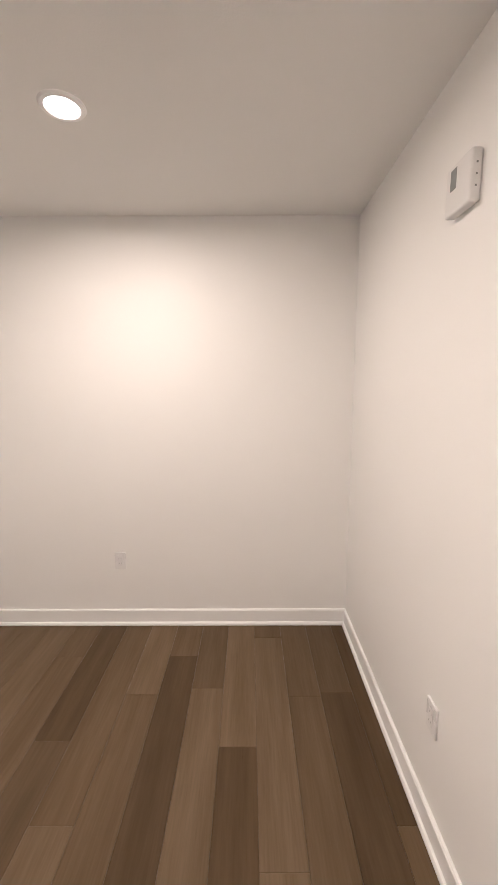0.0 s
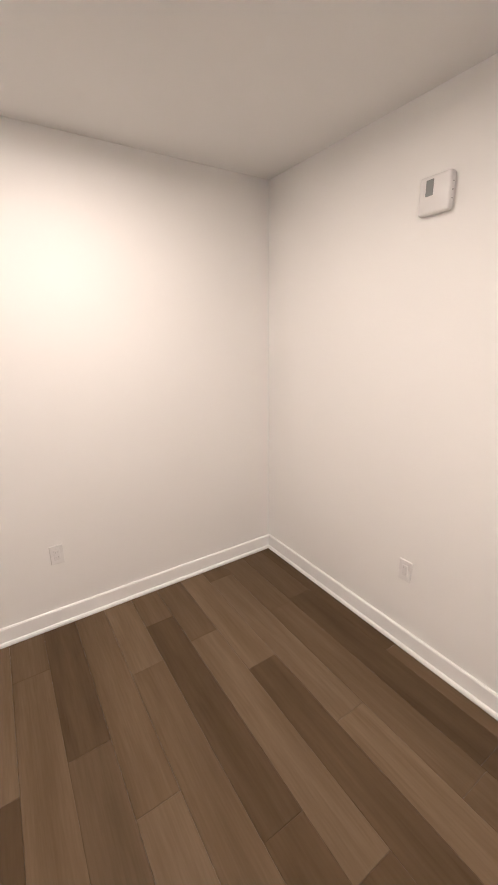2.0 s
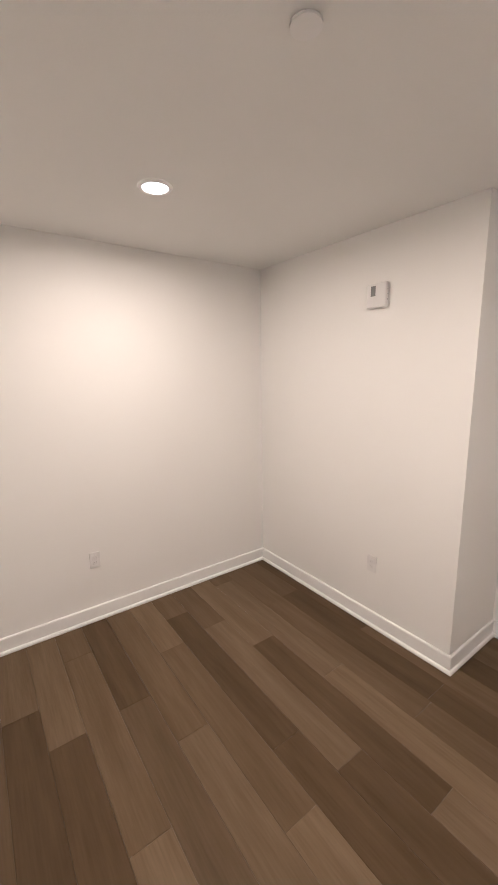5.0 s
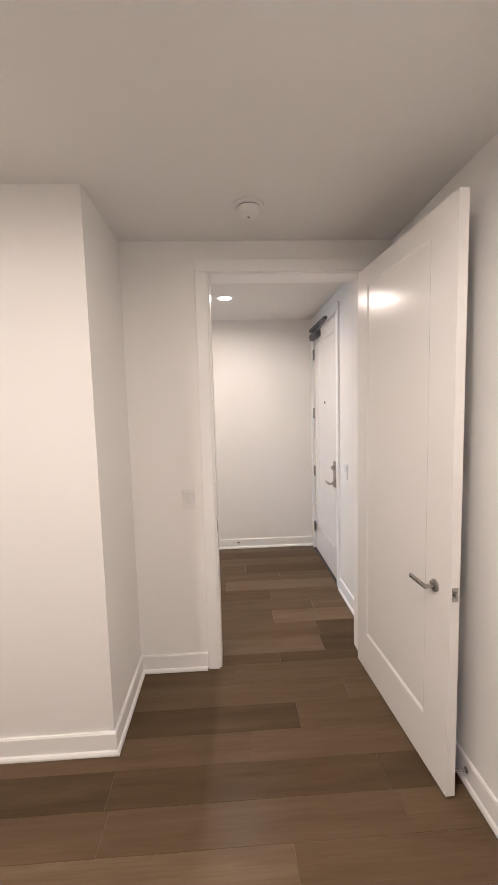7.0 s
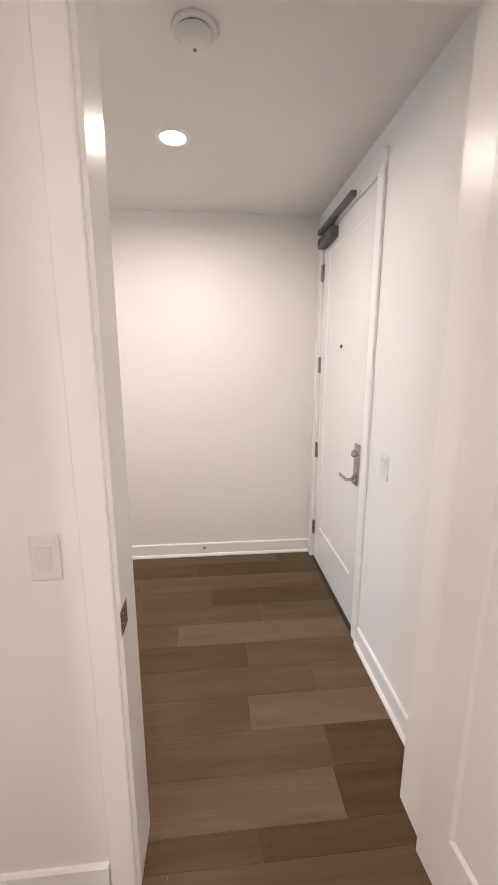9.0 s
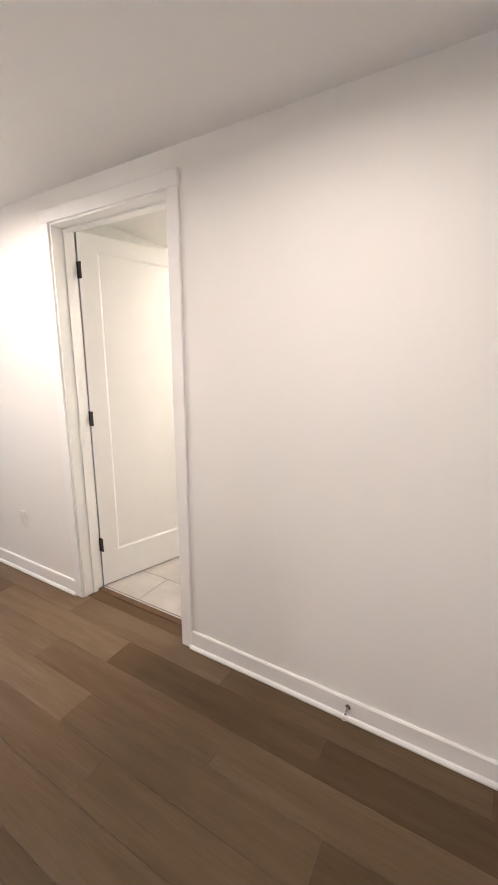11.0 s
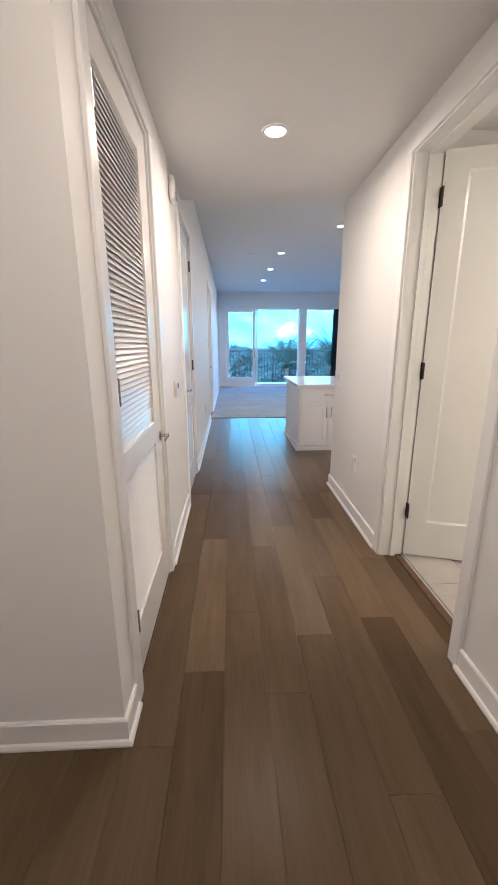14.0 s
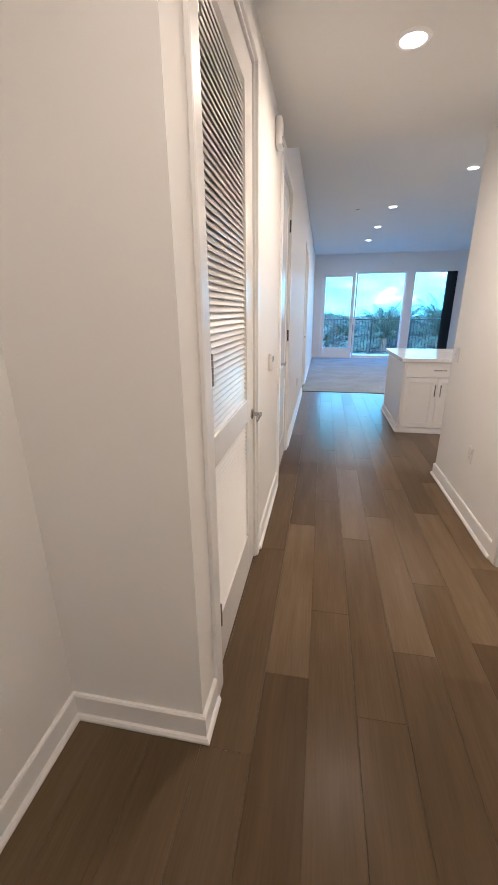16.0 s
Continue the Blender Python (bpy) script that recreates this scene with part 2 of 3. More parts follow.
structure("wall_living_west", [(1.76, 1.875, 3.4, 3.88, TOP + 0.02, H2), (1.76, 1.875, 3.88, 7.05, 0, H2), (1.76, 1.875, 7.05, 7.95, TOP + 0.02, H2),
                               (1.76, 1.875, 7.95, 12.9, 0, H2)], WALL, "off-white long wall of the living room", "wall")
structure("wall_entry", [(1.375, 2.23, -0.95, -0.738, 0, H), (2.23, 3.21, -0.95, -0.738, TOP + 0.04, H), (3.21, 3.45, -0.95, -0.738, 0, H)], WALL,
          "off-white wall around the apartment entry door", "wall")
structure("wall_hall_east", [(3.30, 3.45, -0.738, 1.14, 0, H), (3.30, 3.45, 1.14, 2.07, TOP + 0.026, H), (3.30, 3.45, 2.07, 3.45, 0, H)], WALL,
          "off-white hall wall with the bathroom doorway", "wall")
structure("wall_kitchen_south", [(3.45, 7.0, 3.3, 3.45, 0, H2)], WALL, "off-white wall closing the kitchen", "wall")
structure("wall_living_east", [(7.0, 7.15, 3.3, 12.9, 0, H2)], WALL, "off-white wall of the living room", "wall")
structure("wall_living_north", [(1.76, 2.1, 12.9, 13.08, 0, H2), (2.1, 5.98, 12.9, 13.08, 2.56, H2), (5.98, 7.15, 12.9, 13.08, 0, H2)], WALL,
          "off-white wall around the balcony glazing", "wall")
structure("wall_bathroom", [(3.45, 5.2, 2.165, 2.3, 0, H), (5.2, 5.35, 0.6, 3.3, 0, H), (3.45, 5.35, 0.45, 0.6, 0, H)], WALL, "off-white bathroom wall", "wall")

structure("ceiling_hall", [(-2.2, 3.45, -0.96, 3.4, H, H + 0.45)], CEILING, "flat off-white ceiling of den and hall", "ceiling")
structure("ceiling_bathroom", [(3.45, 5.35, 0.45, 3.3, H - 0.02, H + 0.2)], CEILING, "flat white bathroom ceiling", "ceiling")
structure("ceiling_living", [(1.76, 7.15, 3.4, 13.08, H2, H2 + 0.15)], CEILING, "raised flat off-white living room ceiling", "ceiling")


# ---- baseboards ----
PROFILE = ((0.0, 0.0), (0.027, 0.0), (0.027, 0.01), (0.022, 0.019), (0.014, 0.023), (0.014, 0.103), (0.009, 0.11), (0.0, 0.11))


def baseboard(*pts):
    """A painted board with shoe moulding, mitred along a line of wall points with the room on its left."""
    pts = [Vector(p) for p in pts]
    dirs = [(b - a).normalized() for a, b in zip(pts, pts[1:])]
    left = [Vector((-d.y, d.x)) for d in dirs]
    bm = bmesh.new()
    rings = []
    for i, p in enumerate(pts):
        a, b = left[max(i - 1, 0)], left[min(i, len(left) - 1)]
        m = (a + b) / (1 + a.dot(b))
        rings.append([bm.verts.new((p.x + m.x * d, p.y + m.y * d, z)) for d, z in PROFILE])
    for r, s in zip(rings, rings[1:]):
        for i in range(len(PROFILE)):
            j = (i + 1) % len(PROFILE)
            bm.faces.new((r[i], r[j], s[j], s[i]))
    bm.faces.new(rings[0])
    bm.faces.new(rings[-1])
    return tagged(part("baseboard", bm, TRIM), "white painted baseboard with a shoe moulding on the floor", "baseboard", kind="structure")


baseboard((1.215, 0.4), (1.215, 0.82), (0.645, 0.82), (0.645, 2.615), (-2.02, 2.615), (-2.02, -0.78), (1.215, -0.78), (1.215, -0.69))
baseboard((1.875, 7.0 - 0.03), (1.875, 3.96))
baseboard((1.875, 2.99), (1.875, 1.996))
baseboard((1.875, 0.964), (1.875, 0.82), (1.375, 0.82), (1.375, 0.4))
baseboard((1.375, -0.69), (1.375, -0.738), (2.16, -0.738))
baseboard((3.275, -0.738), (3.30, -0.738), (3.30, 1.085))
baseboard((3.30, 2.127), (3.30, 3.45), (7.0, 3.45), (7.0, 12.9), (6.0, 12.9))
baseboard((2.08, 12.9), (1.875, 12.9), (1.875, 8.03))


# ---- doors ----
def add_leaf(bm, w, h, t, panels, inset=0.014, deep=0.0075):
    """A door leaf from x 0 to w, y -t to 0, z 0 to h, with recessed panels (x0, x1, z0, z1), stacked upwards, on both faces."""
    for y, s in ((0.0, -1.0), (-t, 1.0)):
        def quad(x0, x1, z0, z1, y0=y):
            bm.faces.new([bm.verts.new((x, y0, z)) for x, z in ((x0, z0), (x1, z0), (x1, z1), (x0, z1))])
        low = 0.0
        for x0, x1, z0, z1 in panels:
            quad(0, w, low, z0)
            quad(0, x0, z0, z1)
            quad(x1, w, z0, z1)
            low = z1
            out = [(x0, z0), (x1, z0), (x1, z1), (x0, z1)]
            inn = [(x0 + inset, z0 + inset), (x1 - inset, z0 + inset), (x1 - inset, z1 - inset), (x0 + inset, z1 - inset)]
            a = [bm.verts.new((x, y, z)) for x, z in out]
            b = [bm.verts.new((x, y + s * deep, z)) for x, z in inn]
            for i in range(4):
                j = (i + 1) % 4
                bm.faces.new((a[i], a[j], b[j], b[i]))
            bm.faces.new(b)
        quad(0, w, low, h)
    for x in (0.0, w):
        bm.faces.new([bm.verts.new((x, y, z)) for y, z in ((0, 0), (-t, 0), (-t, h), (0, h))])
    for z in (0.0, h):
        bm.faces.new([bm.verts.new((x, y, z)) for x, y in ((0, 0), (w, 0), (w, -t), (0, -t))])
    bmesh.ops.remove_doubles(bm, verts=bm.verts, dist=0.0002)


def add_lever(bm, side, way):
    """A round rose with a straight lever handle, at the origin of a leaf's face y 0, side +1 or -1 out of it."""
    add_tube(bm, (0, 0, 0), (0, side * 0.009, 0), 0.027, seg=28, bevel=0.002)
    add_tube(bm, (0, side * 0.006, 0), (0, side * 0.05, 0), 0.0095, seg=18)
    add_box(bm, *sorted((-way * 0.011, way * 0.115)), *sorted((side * 0.043, side * 0.055)), -0.010, 0.010, bevel=0.004, seg=2)


def hinge_bm(h=0.1, plate_w=0.03):
    bm = bmesh.new()
    for i in range(5):
        z = -h / 2 + i * h / 5
        add_tube(bm, (0, 0.007, z + 0.0008), (0, 0.007, z + h / 5 - 0.0008), 0.0075, seg=14)
    add_box(bm, -plate_w, 0.0, -0.001, 0.0025, -h / 2, h / 2)
    add_box(bm, 0.0, plate_w, -0.001, 0.0025, -h / 2, h / 2)
    return bm


def frame_parts(door, w, h, depth, faces, case=0.072, rebate=0.0):
    """Jambs in an opening from x 0 to w and flat casings on the faces y (with the way out of the wall)."""
    for n, b in (("side_jamb", (0, 0.02, -depth - 0.003, 0.003, 0, h)), ("side_jamb", (w - 0.02, w, -depth - 0.003, 0.003, 0, h)),
                 ("head_jamb", (0.02, w - 0.02, -depth - 0.003, 0.003, h - 0.02, h))):
        part(n, box_bm(*b, bevel=0.0015), TRIM, door)
    if rebate:
        for n, b in (("door_stop", (0.02, 0.032, -rebate - 0.035, -rebate, 0, h - 0.02)), ("door_stop", (w - 0.032, w - 0.02, -rebate - 0.035, -rebate, 0, h - 0.02)),
                     ("door_stop", (0.032, w - 0.032, -rebate - 0.035, -rebate, h - 0.032, h - 0.02))):
            part(n, box_bm(*b, bevel=0.001), TRIM, door)
    for y, s in faces:
        y0, y1 = sorted((y, y + s * 0.017))
        part("casing", box_bm(-case + 0.008, 0.008, y0, y1, 0, h - 0.008, bevel=0.003), TRIM, door)
        part("casing", box_bm(w - 0.008, w - 0.008 + case, y0, y1, 0, h - 0.008, bevel=0.003), TRIM, door)
        part("head_casing", box_bm(-case + 0.008, w - 0.008 + case, y0, y1, h - 0.008, h - 0.008 + case, bevel=0.003), TRIM, door)


def hinges(door, x, y, zs, mat, turn=0.0, h=0.1, label="dark metal hinge", plate_w=0.03):
    for z in zs:
        part("hinge", hinge_bm(h, plate_w), mat, door, label, at=pose(x, y, z, 0, 0, turn))


# den door: local x runs along +y of the plan, local +y looks to the den (-x)
den_door = thing("door_1", "white one-panel den door standing wide open", "door", pose(1.215, -0.62, 0, 0, 0, 90), kind="structure")
frame_parts(den_door, 0.95, TOP + 0.02, 0.16, ((0.0, 1), (-0.16, -1)))
LEAF_H = TOP - 0.016
bm = bmesh.new()
add_leaf(bm, 0.91, LEAF_H, 0.04, [(0.125, 0.74, 0.235, LEAF_H - 0.1)])
den_leaf = part("leaf", bm, DOOR, den_door, at=pose(0.008, 0.0, 0.012, 0, 0, 94.2))
bm = bmesh.new()
add_lever(bm, -1, -1)
part("lever_handle", bm, NICKEL, den_leaf, "satin nickel lever handle", True, pose(0.812, -0.04, 0.875))
bm = bmesh.new()
add_tube(bm, (0, -0.04, 0), (0, -0.058, 0), 0.0055, seg=14)
add_box(bm, -0.011, 0.011, -0.064, -0.056, -0.003, 0.003, bevel=0.0015)
part("privacy_turn", bm, NICKEL, den_leaf, "small satin nickel privacy turn", True, pose(0.812, 0, 0.895, 0, -40, 0))
bm = bmesh.new()
add_lever(bm, 1, -1)
part("lever_handle", bm, NICKEL, den_leaf, "satin nickel lever handle", True, pose(0.812, 0, 0.875))
part("latch_plate", box_bm(0.9095, 0.9115, -0.033, -0.007, 0.85, 0.908, bevel=0.0008), NICKEL, den_leaf, "satin nickel latch plate")
part("latch_bolt", box_bm(0.911, 0.922, -0.026, -0.013, 0.87, 0.89, bevel=0.003), NICKEL, den_leaf)
hinges(den_door, 0.022, 0.012, (0.3, 1.22, 2.2), DARKMETAL, 45)
part("strike_plate", box_bm(0.9282, 0.9305, -0.05, 0.014, 0.885, 0.955, bevel=0.0008), NICKEL, den_door, "satin nickel strike plate")

# bathroom door: local x along -y from the hinge jamb, local +y looks to the hall (-x)
bath_door = thing("door_2", "white one-panel bathroom door standing ajar inwards", "door", pose(3.30, 1.14, 0, 0, 0, 90), kind="structure")
frame_parts(bath_door, 0.93, TOP + 0.026, 0.15, ((0.0, 1), (-0.15, -1)), rebate=0.07)
bm = bmesh.new()
add_leaf(bm, 0.88, 2.438, 0.04, [(0.125, 0.755, 0.25, 2.335)])
bath_leaf = part("leaf", bm, DOOR, bath_door, at=pose(0.942, -0.174, 0.012, 0, 0, -107))
bm = bmesh.new()
add_lever(bm, -1, -1)
part("lever_handle", bm, NICKEL, bath_leaf, "satin nickel lever handle", True, pose(0.815, -0.04, 0.90))
hinges(bath_door, 0.906, -0.158, (0.34, 1.27, 2.22), DARKMETAL, 180)
part("threshold", box_bm(0.02, 0.91, -0.15, -0.105, -0.01, 0.008, bevel=0.003), STRIP, bath_door, "oak coloured threshold strip")

# louvred closet door: local x along -y, seen from the hall, local +y to the hall (+x)
louvre = thing("door_3", "white closed closet door with two louvred fields", "door", pose(1.875, 1.93, 0, 0, 0, -90), kind="structure")
frame_parts(louvre, 0.90, TOP + 0.02, 0.115, ((0.0, 1),))
bm = bmesh.new()
LW, LH, LT = 0.852, TOP - 0.018, 0.036
FIELDS = ((0.24, 0.90), (1.015, LH - 0.13))
S0, S1 = 0.165, LW - 0.065
for x0, x1, z0, z1 in ((0, S0, 0, LH), (S1, LW, 0, LH), (S0, S1, 0, 0.24), (S0, S1, 0.90, 1.015), (S0, S1, LH - 0.13, LH)):
    add_box(bm, x0, x1, -LT, 0, z0, z1, bevel=0.0015)
louvre_leaf = part("leaf", bm, DOOR, louvre, at=pose(0.024, -0.008, 0.012))
slat = to_mesh("slat", box_bm(S0 - 0.002, S1 + 0.002, -0.0165, 0.0165, -0.0029, 0.0029, bevel=0.0014), DOOR)
for z0, z1 in FIELDS:
    n = round((z1 - z0) / 0.023)
    for i in range(n):
        s = new("slat", slat)
        s.parent = louvre_leaf
        s.matrix_basis = pose(0, -LT / 2 - 0.001, z0 + (i + 0.5) * (z1 - z0) / n, -60, 0, 0)
bm = bmesh.new()
add_lever(bm, 1, 1)
part("lever_handle", bm, NICKEL, louvre_leaf, "satin nickel lever handle", True, pose(0.055, 0, 0.915))
hinges(louvre, 0.876, 0.004, (0.33, 1.27, 2.16), HINGE, 0, 0.1, "grey metal hinge", 0.006)

# two-panel pantry door further along the hall
pantry = thing("door_4", "glossy white two-panel closed hall door", "door", pose(1.875, 3.88, 0, 0, 0, -90), kind="structure")
frame_parts(pantry, 0.81, TOP + 0.02, 0.115, ((0.0, 1),))
bm = bmesh.new()
add_leaf(bm, 0.762, LEAF_H, 0.036, [(0.115, 0.647, 0.22, 0.80), (0.115, 0.647, 0.945, LEAF_H - 0.125)])
pantry_leaf = part("leaf", bm, DOOR, pantry, at=pose(0.024, -0.008, 0.012))
bm = bmesh.new()
add_lever(bm, 1, -1)
part("lever_handle", bm, NICKEL, pantry_leaf, "satin nickel lever handle", True, pose(0.707, 0, 1.01))
hinges(pantry, 0.023, -0.004, (1.215, 2.175), DARKMETAL, plate_w=0.006)

# bedroom door off the living room
bedroom = thing("door_5", "white one-panel closed bedroom door", "door", pose(1.875, 7.95, 0, 0, 0, -90), kind="structure")
frame_parts(bedroom, 0.9, TOP + 0.02, 0.115, ((0.0, 1),))
bm = bmesh.new()
add_leaf(bm, 0.856, LEAF_H, 0.036, [(0.12, 0.736, 0.26, LEAF_H - 0.125)])
bed_leaf = part("leaf", bm, DOOR, bedroom, at=pose(0.022, -0.045, 0.012))
bm = bmesh.new()
add_lever(bm, 1, 1)
part("lever_handle", bm, NICKEL, bed_leaf, "satin nickel lever handle", True, pose(0.06, 0, 0.95))

# entry door: local x along +x, local +y looks to the foyer
entry = thing("door_6", "white closed apartment entry door with a grey closer", "door", pose(2.23, -0.738, 0), kind="structure")
frame_parts(entry, 0.98, TOP + 0.04, 0.2, ((0.0, 1),), case=0.066)
bm = bmesh.new()
add_leaf(bm, 0.932, TOP, 0.045, [(0.125, 0.807, 0.29, TOP - 0.125)])
entry_leaf = part("leaf", bm, DOOR, entry, at=pose(0.024, -0.008, 0.016))
hinges(entry, 0.957, -0.004, (0.27, 0.914, 1.565, 2.21), HINGE, 0, 0.115, "satin nickel butt hinge")
bm = bmesh.new()
add_box(bm, 0.055, 0.115, 0, 0.016, 0.88, 1.12, bevel=0.005, seg=2)
add_tube(bm, (0.085, 0.012, 1.065), (0.085, 0.038, 1.065), 0.019, seg=24, bevel=0.003)
part("lock_plate", bm, NICKEL, entry_leaf, "satin nickel lock plate with thumb turn", True)
bm = bmesh.new()
add_lever(bm, 1, 1)
part("lever_handle", bm, NICKEL, entry_leaf, "satin nickel lever handle", True, pose(0.085, 0.015, 0.915))
bm = bmesh.new()
add_tube(bm, (0.466, -0.002, 1.665), (0.466, 0.006, 1.665), 0.011, seg=18, bevel=0.002)
part("peephole", bm, DARKPLASTIC, entry_leaf, "small dark peephole", True)
bm = bmesh.new()
add_box(bm, 0.62, 0.92, 0.0, 0.055, 2.345, 2.412, bevel=0.01, seg=3)
add_tube(bm, (0.88, 0.05, 2.378), (0.88, 0.062, 2.378), 0.016, seg=16)
part("closer_body", bm, CLOSER, entry_leaf, "dark grey door closer body", True)
bm = bmesh.new()
add_box(bm, 0.28, 0.945, 0.017, 0.05, 2.452, 2.482, bevel=0.003)
part("closer_rail", bm, CLOSER, entry, "dark grey closer slide rail", True)
bm = bmesh.new()
add_tube(bm, (0.80, 0.036, 2.42), (0.80, 0.036, 2.44), 0.014, seg=16)
add_box(bm, 0.56, 0.815, 0.028, 0.048, 2.436, 2.446, bevel=0.003)
part("closer_arm", bm, CLOSER, entry, "dark grey closer arm", True)
part("sill", box_bm(0.02, 0.96, -0.09, 0.012, -0.006, 0.012, bevel=0.004), DARKMETAL, entry, "dark metal door sill")

# unseen backing walls, added so no outside light leaks round the closed doors
structure("wall_light_block", [(1.5, 1.6, 2.77, 8.4, 0, H2), (1.6, 1.76, 2.9, 3.0, 0, H2), (1.6, 1.76, 8.2, 8.3, 0, H2), (1.375, 3.45, -1.3, -1.2, 0, H),
                                (1.5, 1.76, 2.3, 2.9, 0, H)], WALL, "plain unseen wall added to block light behind the doors", "wall")


# ---- glazing towards the balcony ----
def glazing(name, label, x0, x1, z0, z1, stile, foot, y=12.955):
    w = thing(name, label, "window", kind="structure")
    for n, b in (("window_frame", (x0, x0 + stile, y, y + 0.06, z0, z1)), ("window_frame", (x1 - stile, x1, y, y + 0.06, z0, z1)),
                 ("window_frame", (x0 + stile, x1 - stile, y, y + 0.06, z1 - stile, z1)), ("window_sill", (x0 + stile, x1 - stile, y, y + 0.06, z0, z0 + foot))):
        part(n, box_bm(*b, bevel=0.004), TRIM, w)
    p = part("pane", box_bm(x0 + stile - 0.004, x1 - stile + 0.004, y + 0.026, y + 0.034, z0 + foot - 0.004, z1 - stile + 0.004), GLASS, w)
    p.visible_shadow = False
    return w


balcony_door = glazing("window_1", "white framed glazed balcony door", 2.13, 3.12, 0.02, 2.53, 0.1, 0.3)
bm = bmesh.new()
add_box(bm, 3.055, 3.085, 12.935, 12.955, 0.95, 1.2, bevel=0.004)
add_tube(bm, (3.07, 12.9, 1.0), (3.07, 12.94, 1.0), 0.01, seg=12)
part("pull_handle", bm, NICKEL, balcony_door, "satin nickel pull handle")
glazing("window_2", "large fixed pane in a white frame", 3.14, 4.58, 0.02, 2.55, 0.045, 0.07)
glazing("window_3", "white framed side pane beside a dark blind", 4.78, 5.96, 0.02, 2.55, 0.045, 0.07)
structure("trim", [(4.56, 4.8, 12.87, 13.05, 0.0, 2.56), (2.1, 2.14, 12.88, 13.05, 0, 2.56), (5.95, 5.98, 12.88, 13.05, 0, 2.56), (2.14, 5.95, 12.93, 13.05, 2.53, 2.56)], TRIM,
          "white painted posts and head between the balcony panes", "trim", 0.003)
structure("window_sill", [(2.1, 5.98, 12.9, 13.1, -0.02, 0.03)], TRIM, "white sill track under the balcony glazing", "sill", 0.004)

blind = thing("vertical_blind", "dark vertical blind stacked beside the glazing", "blind")
part("head_rail", box_bm(4.85, 5.95, 12.835, 12.87, 2.52, 2.555, bevel=0.003), TRIM, blind, "white head rail")
for i in range(9):
    part("slat", box_bm(-0.044, 0.044, -0.0012, 0.0012, 0, 2.47), BLIND, blind, at=pose(5.70 + i * 0.027, 12.85, 0.045, 0, 0, -58 + 5 * math.sin(i * 2.1)))

# ---- balcony and outdoors ----
structure("balcony_floor", [(1.2, 7.6, 13.08, 14.75, -0.25, -0.03)], CONCRETE, "pale concrete balcony slab", "balcony")
railing = thing("balcony_railing", "black steel balcony railing with upright bars", "railing", pose(0, 14.62, -0.03))
part("top_rail", box_bm(1.25, 7.55, -0.025, 0.025, 1.17, 1.21, bevel=0.004), BLACKMETAL, railing)
part("bottom_rail", box_bm(1.25, 7.55, -0.015, 0.015, 0.09, 0.12, bevel=0.003), BLACKMETAL, railing)
bar = to_mesh("baluster", box_bm(-0.008, 0.008, -0.008, 0.008, 0.12, 1.17), BLACKMETAL)
post = to_mesh("post", box_bm(-0.022, 0.022, -0.022, 0.022, 0, 1.17), BLACKMETAL)
for i in range(58):
    x = 1.3 + i * 0.108
    o = new("post" if i % 12 == 0 else "baluster", post if i % 12 == 0 else bar)
    o.parent, o.location = railing, (x, 0, 0)

GROUND = -5.5
structure("ground", [(-2500, 2500, 14.9, 4500, GROUND - 1, GROUND)], GRASS, "green lawn reaching to the horizon", "ground")
rng = random.Random(4)


def palm(x, y, top, spread, seed):
    """A tapered trunk with arching fronds, each a rib with two rows of leaflets."""
    r = random.Random(seed)
    p = thing("palm_tree", "feathery green palm with a ringed trunk", "palm", pose(x, y, GROUND), "palms beyond the balcony")
    h = top - GROUND
    bm = bmesh.new()
    prev = Vector((0, 0, -0.1))
    n = 14
    for i in range(n):
        nxt = Vector((0.25 * math.sin(i / n * 1.7), 0.1 * i / n, h * (i + 1) / n))
        add_tube(bm, prev, nxt, 0.24 - 0.09 * i / n, 0.215 - 0.09 * i / n, 10)
        prev = nxt
    part("trunk", bm, BARK, p)
    crown = prev
    for k in range(34):
        yaw = k * 2.39996 + r.uniform(-0.2, 0.2)
        lift = 1.5 - 1.35 * (k / 34) + r.uniform(-0.12, 0.12)
        bm = bmesh.new()
        length = spread * r.uniform(0.85, 1.1)
        pos, pitch = crown.copy(), lift
        steps = 16
        for i in range(steps):
            d = Vector((math.cos(yaw) * math.cos(pitch), math.sin(yaw) * math.cos(pitch), math.sin(pitch)))
            q = pos + d * length / steps
            side = Vector((-math.sin(yaw), math.cos(yaw), 0))
            up = side.cross(d)
            w = length * 0.24 * math.sin(math.pi * (0.12 + 0.85 * i / steps)) + 0.05
            rib = 0.018
            bm.faces.new([bm.verts.new(v) for v in (pos - side * rib, pos + side * rib, q + side * rib, q - side * rib)])
            for s in (-1, 1):
                for j in (0.0, 0.5):
                    a = pos.lerp(q, j)
                    tip = a + side * s * w + d * w * 0.7 - up * w * -0.15 - Vector((0, 0, w * 0.25))
                    bm.faces.new([bm.verts.new(v) for v in (a - d * 0.022, a + d * 0.03, tip)])
            pos = q
            pitch -= 0.035 + 0.05 * i / steps
        part("frond", bm, PALMLEAF, p)
    return p


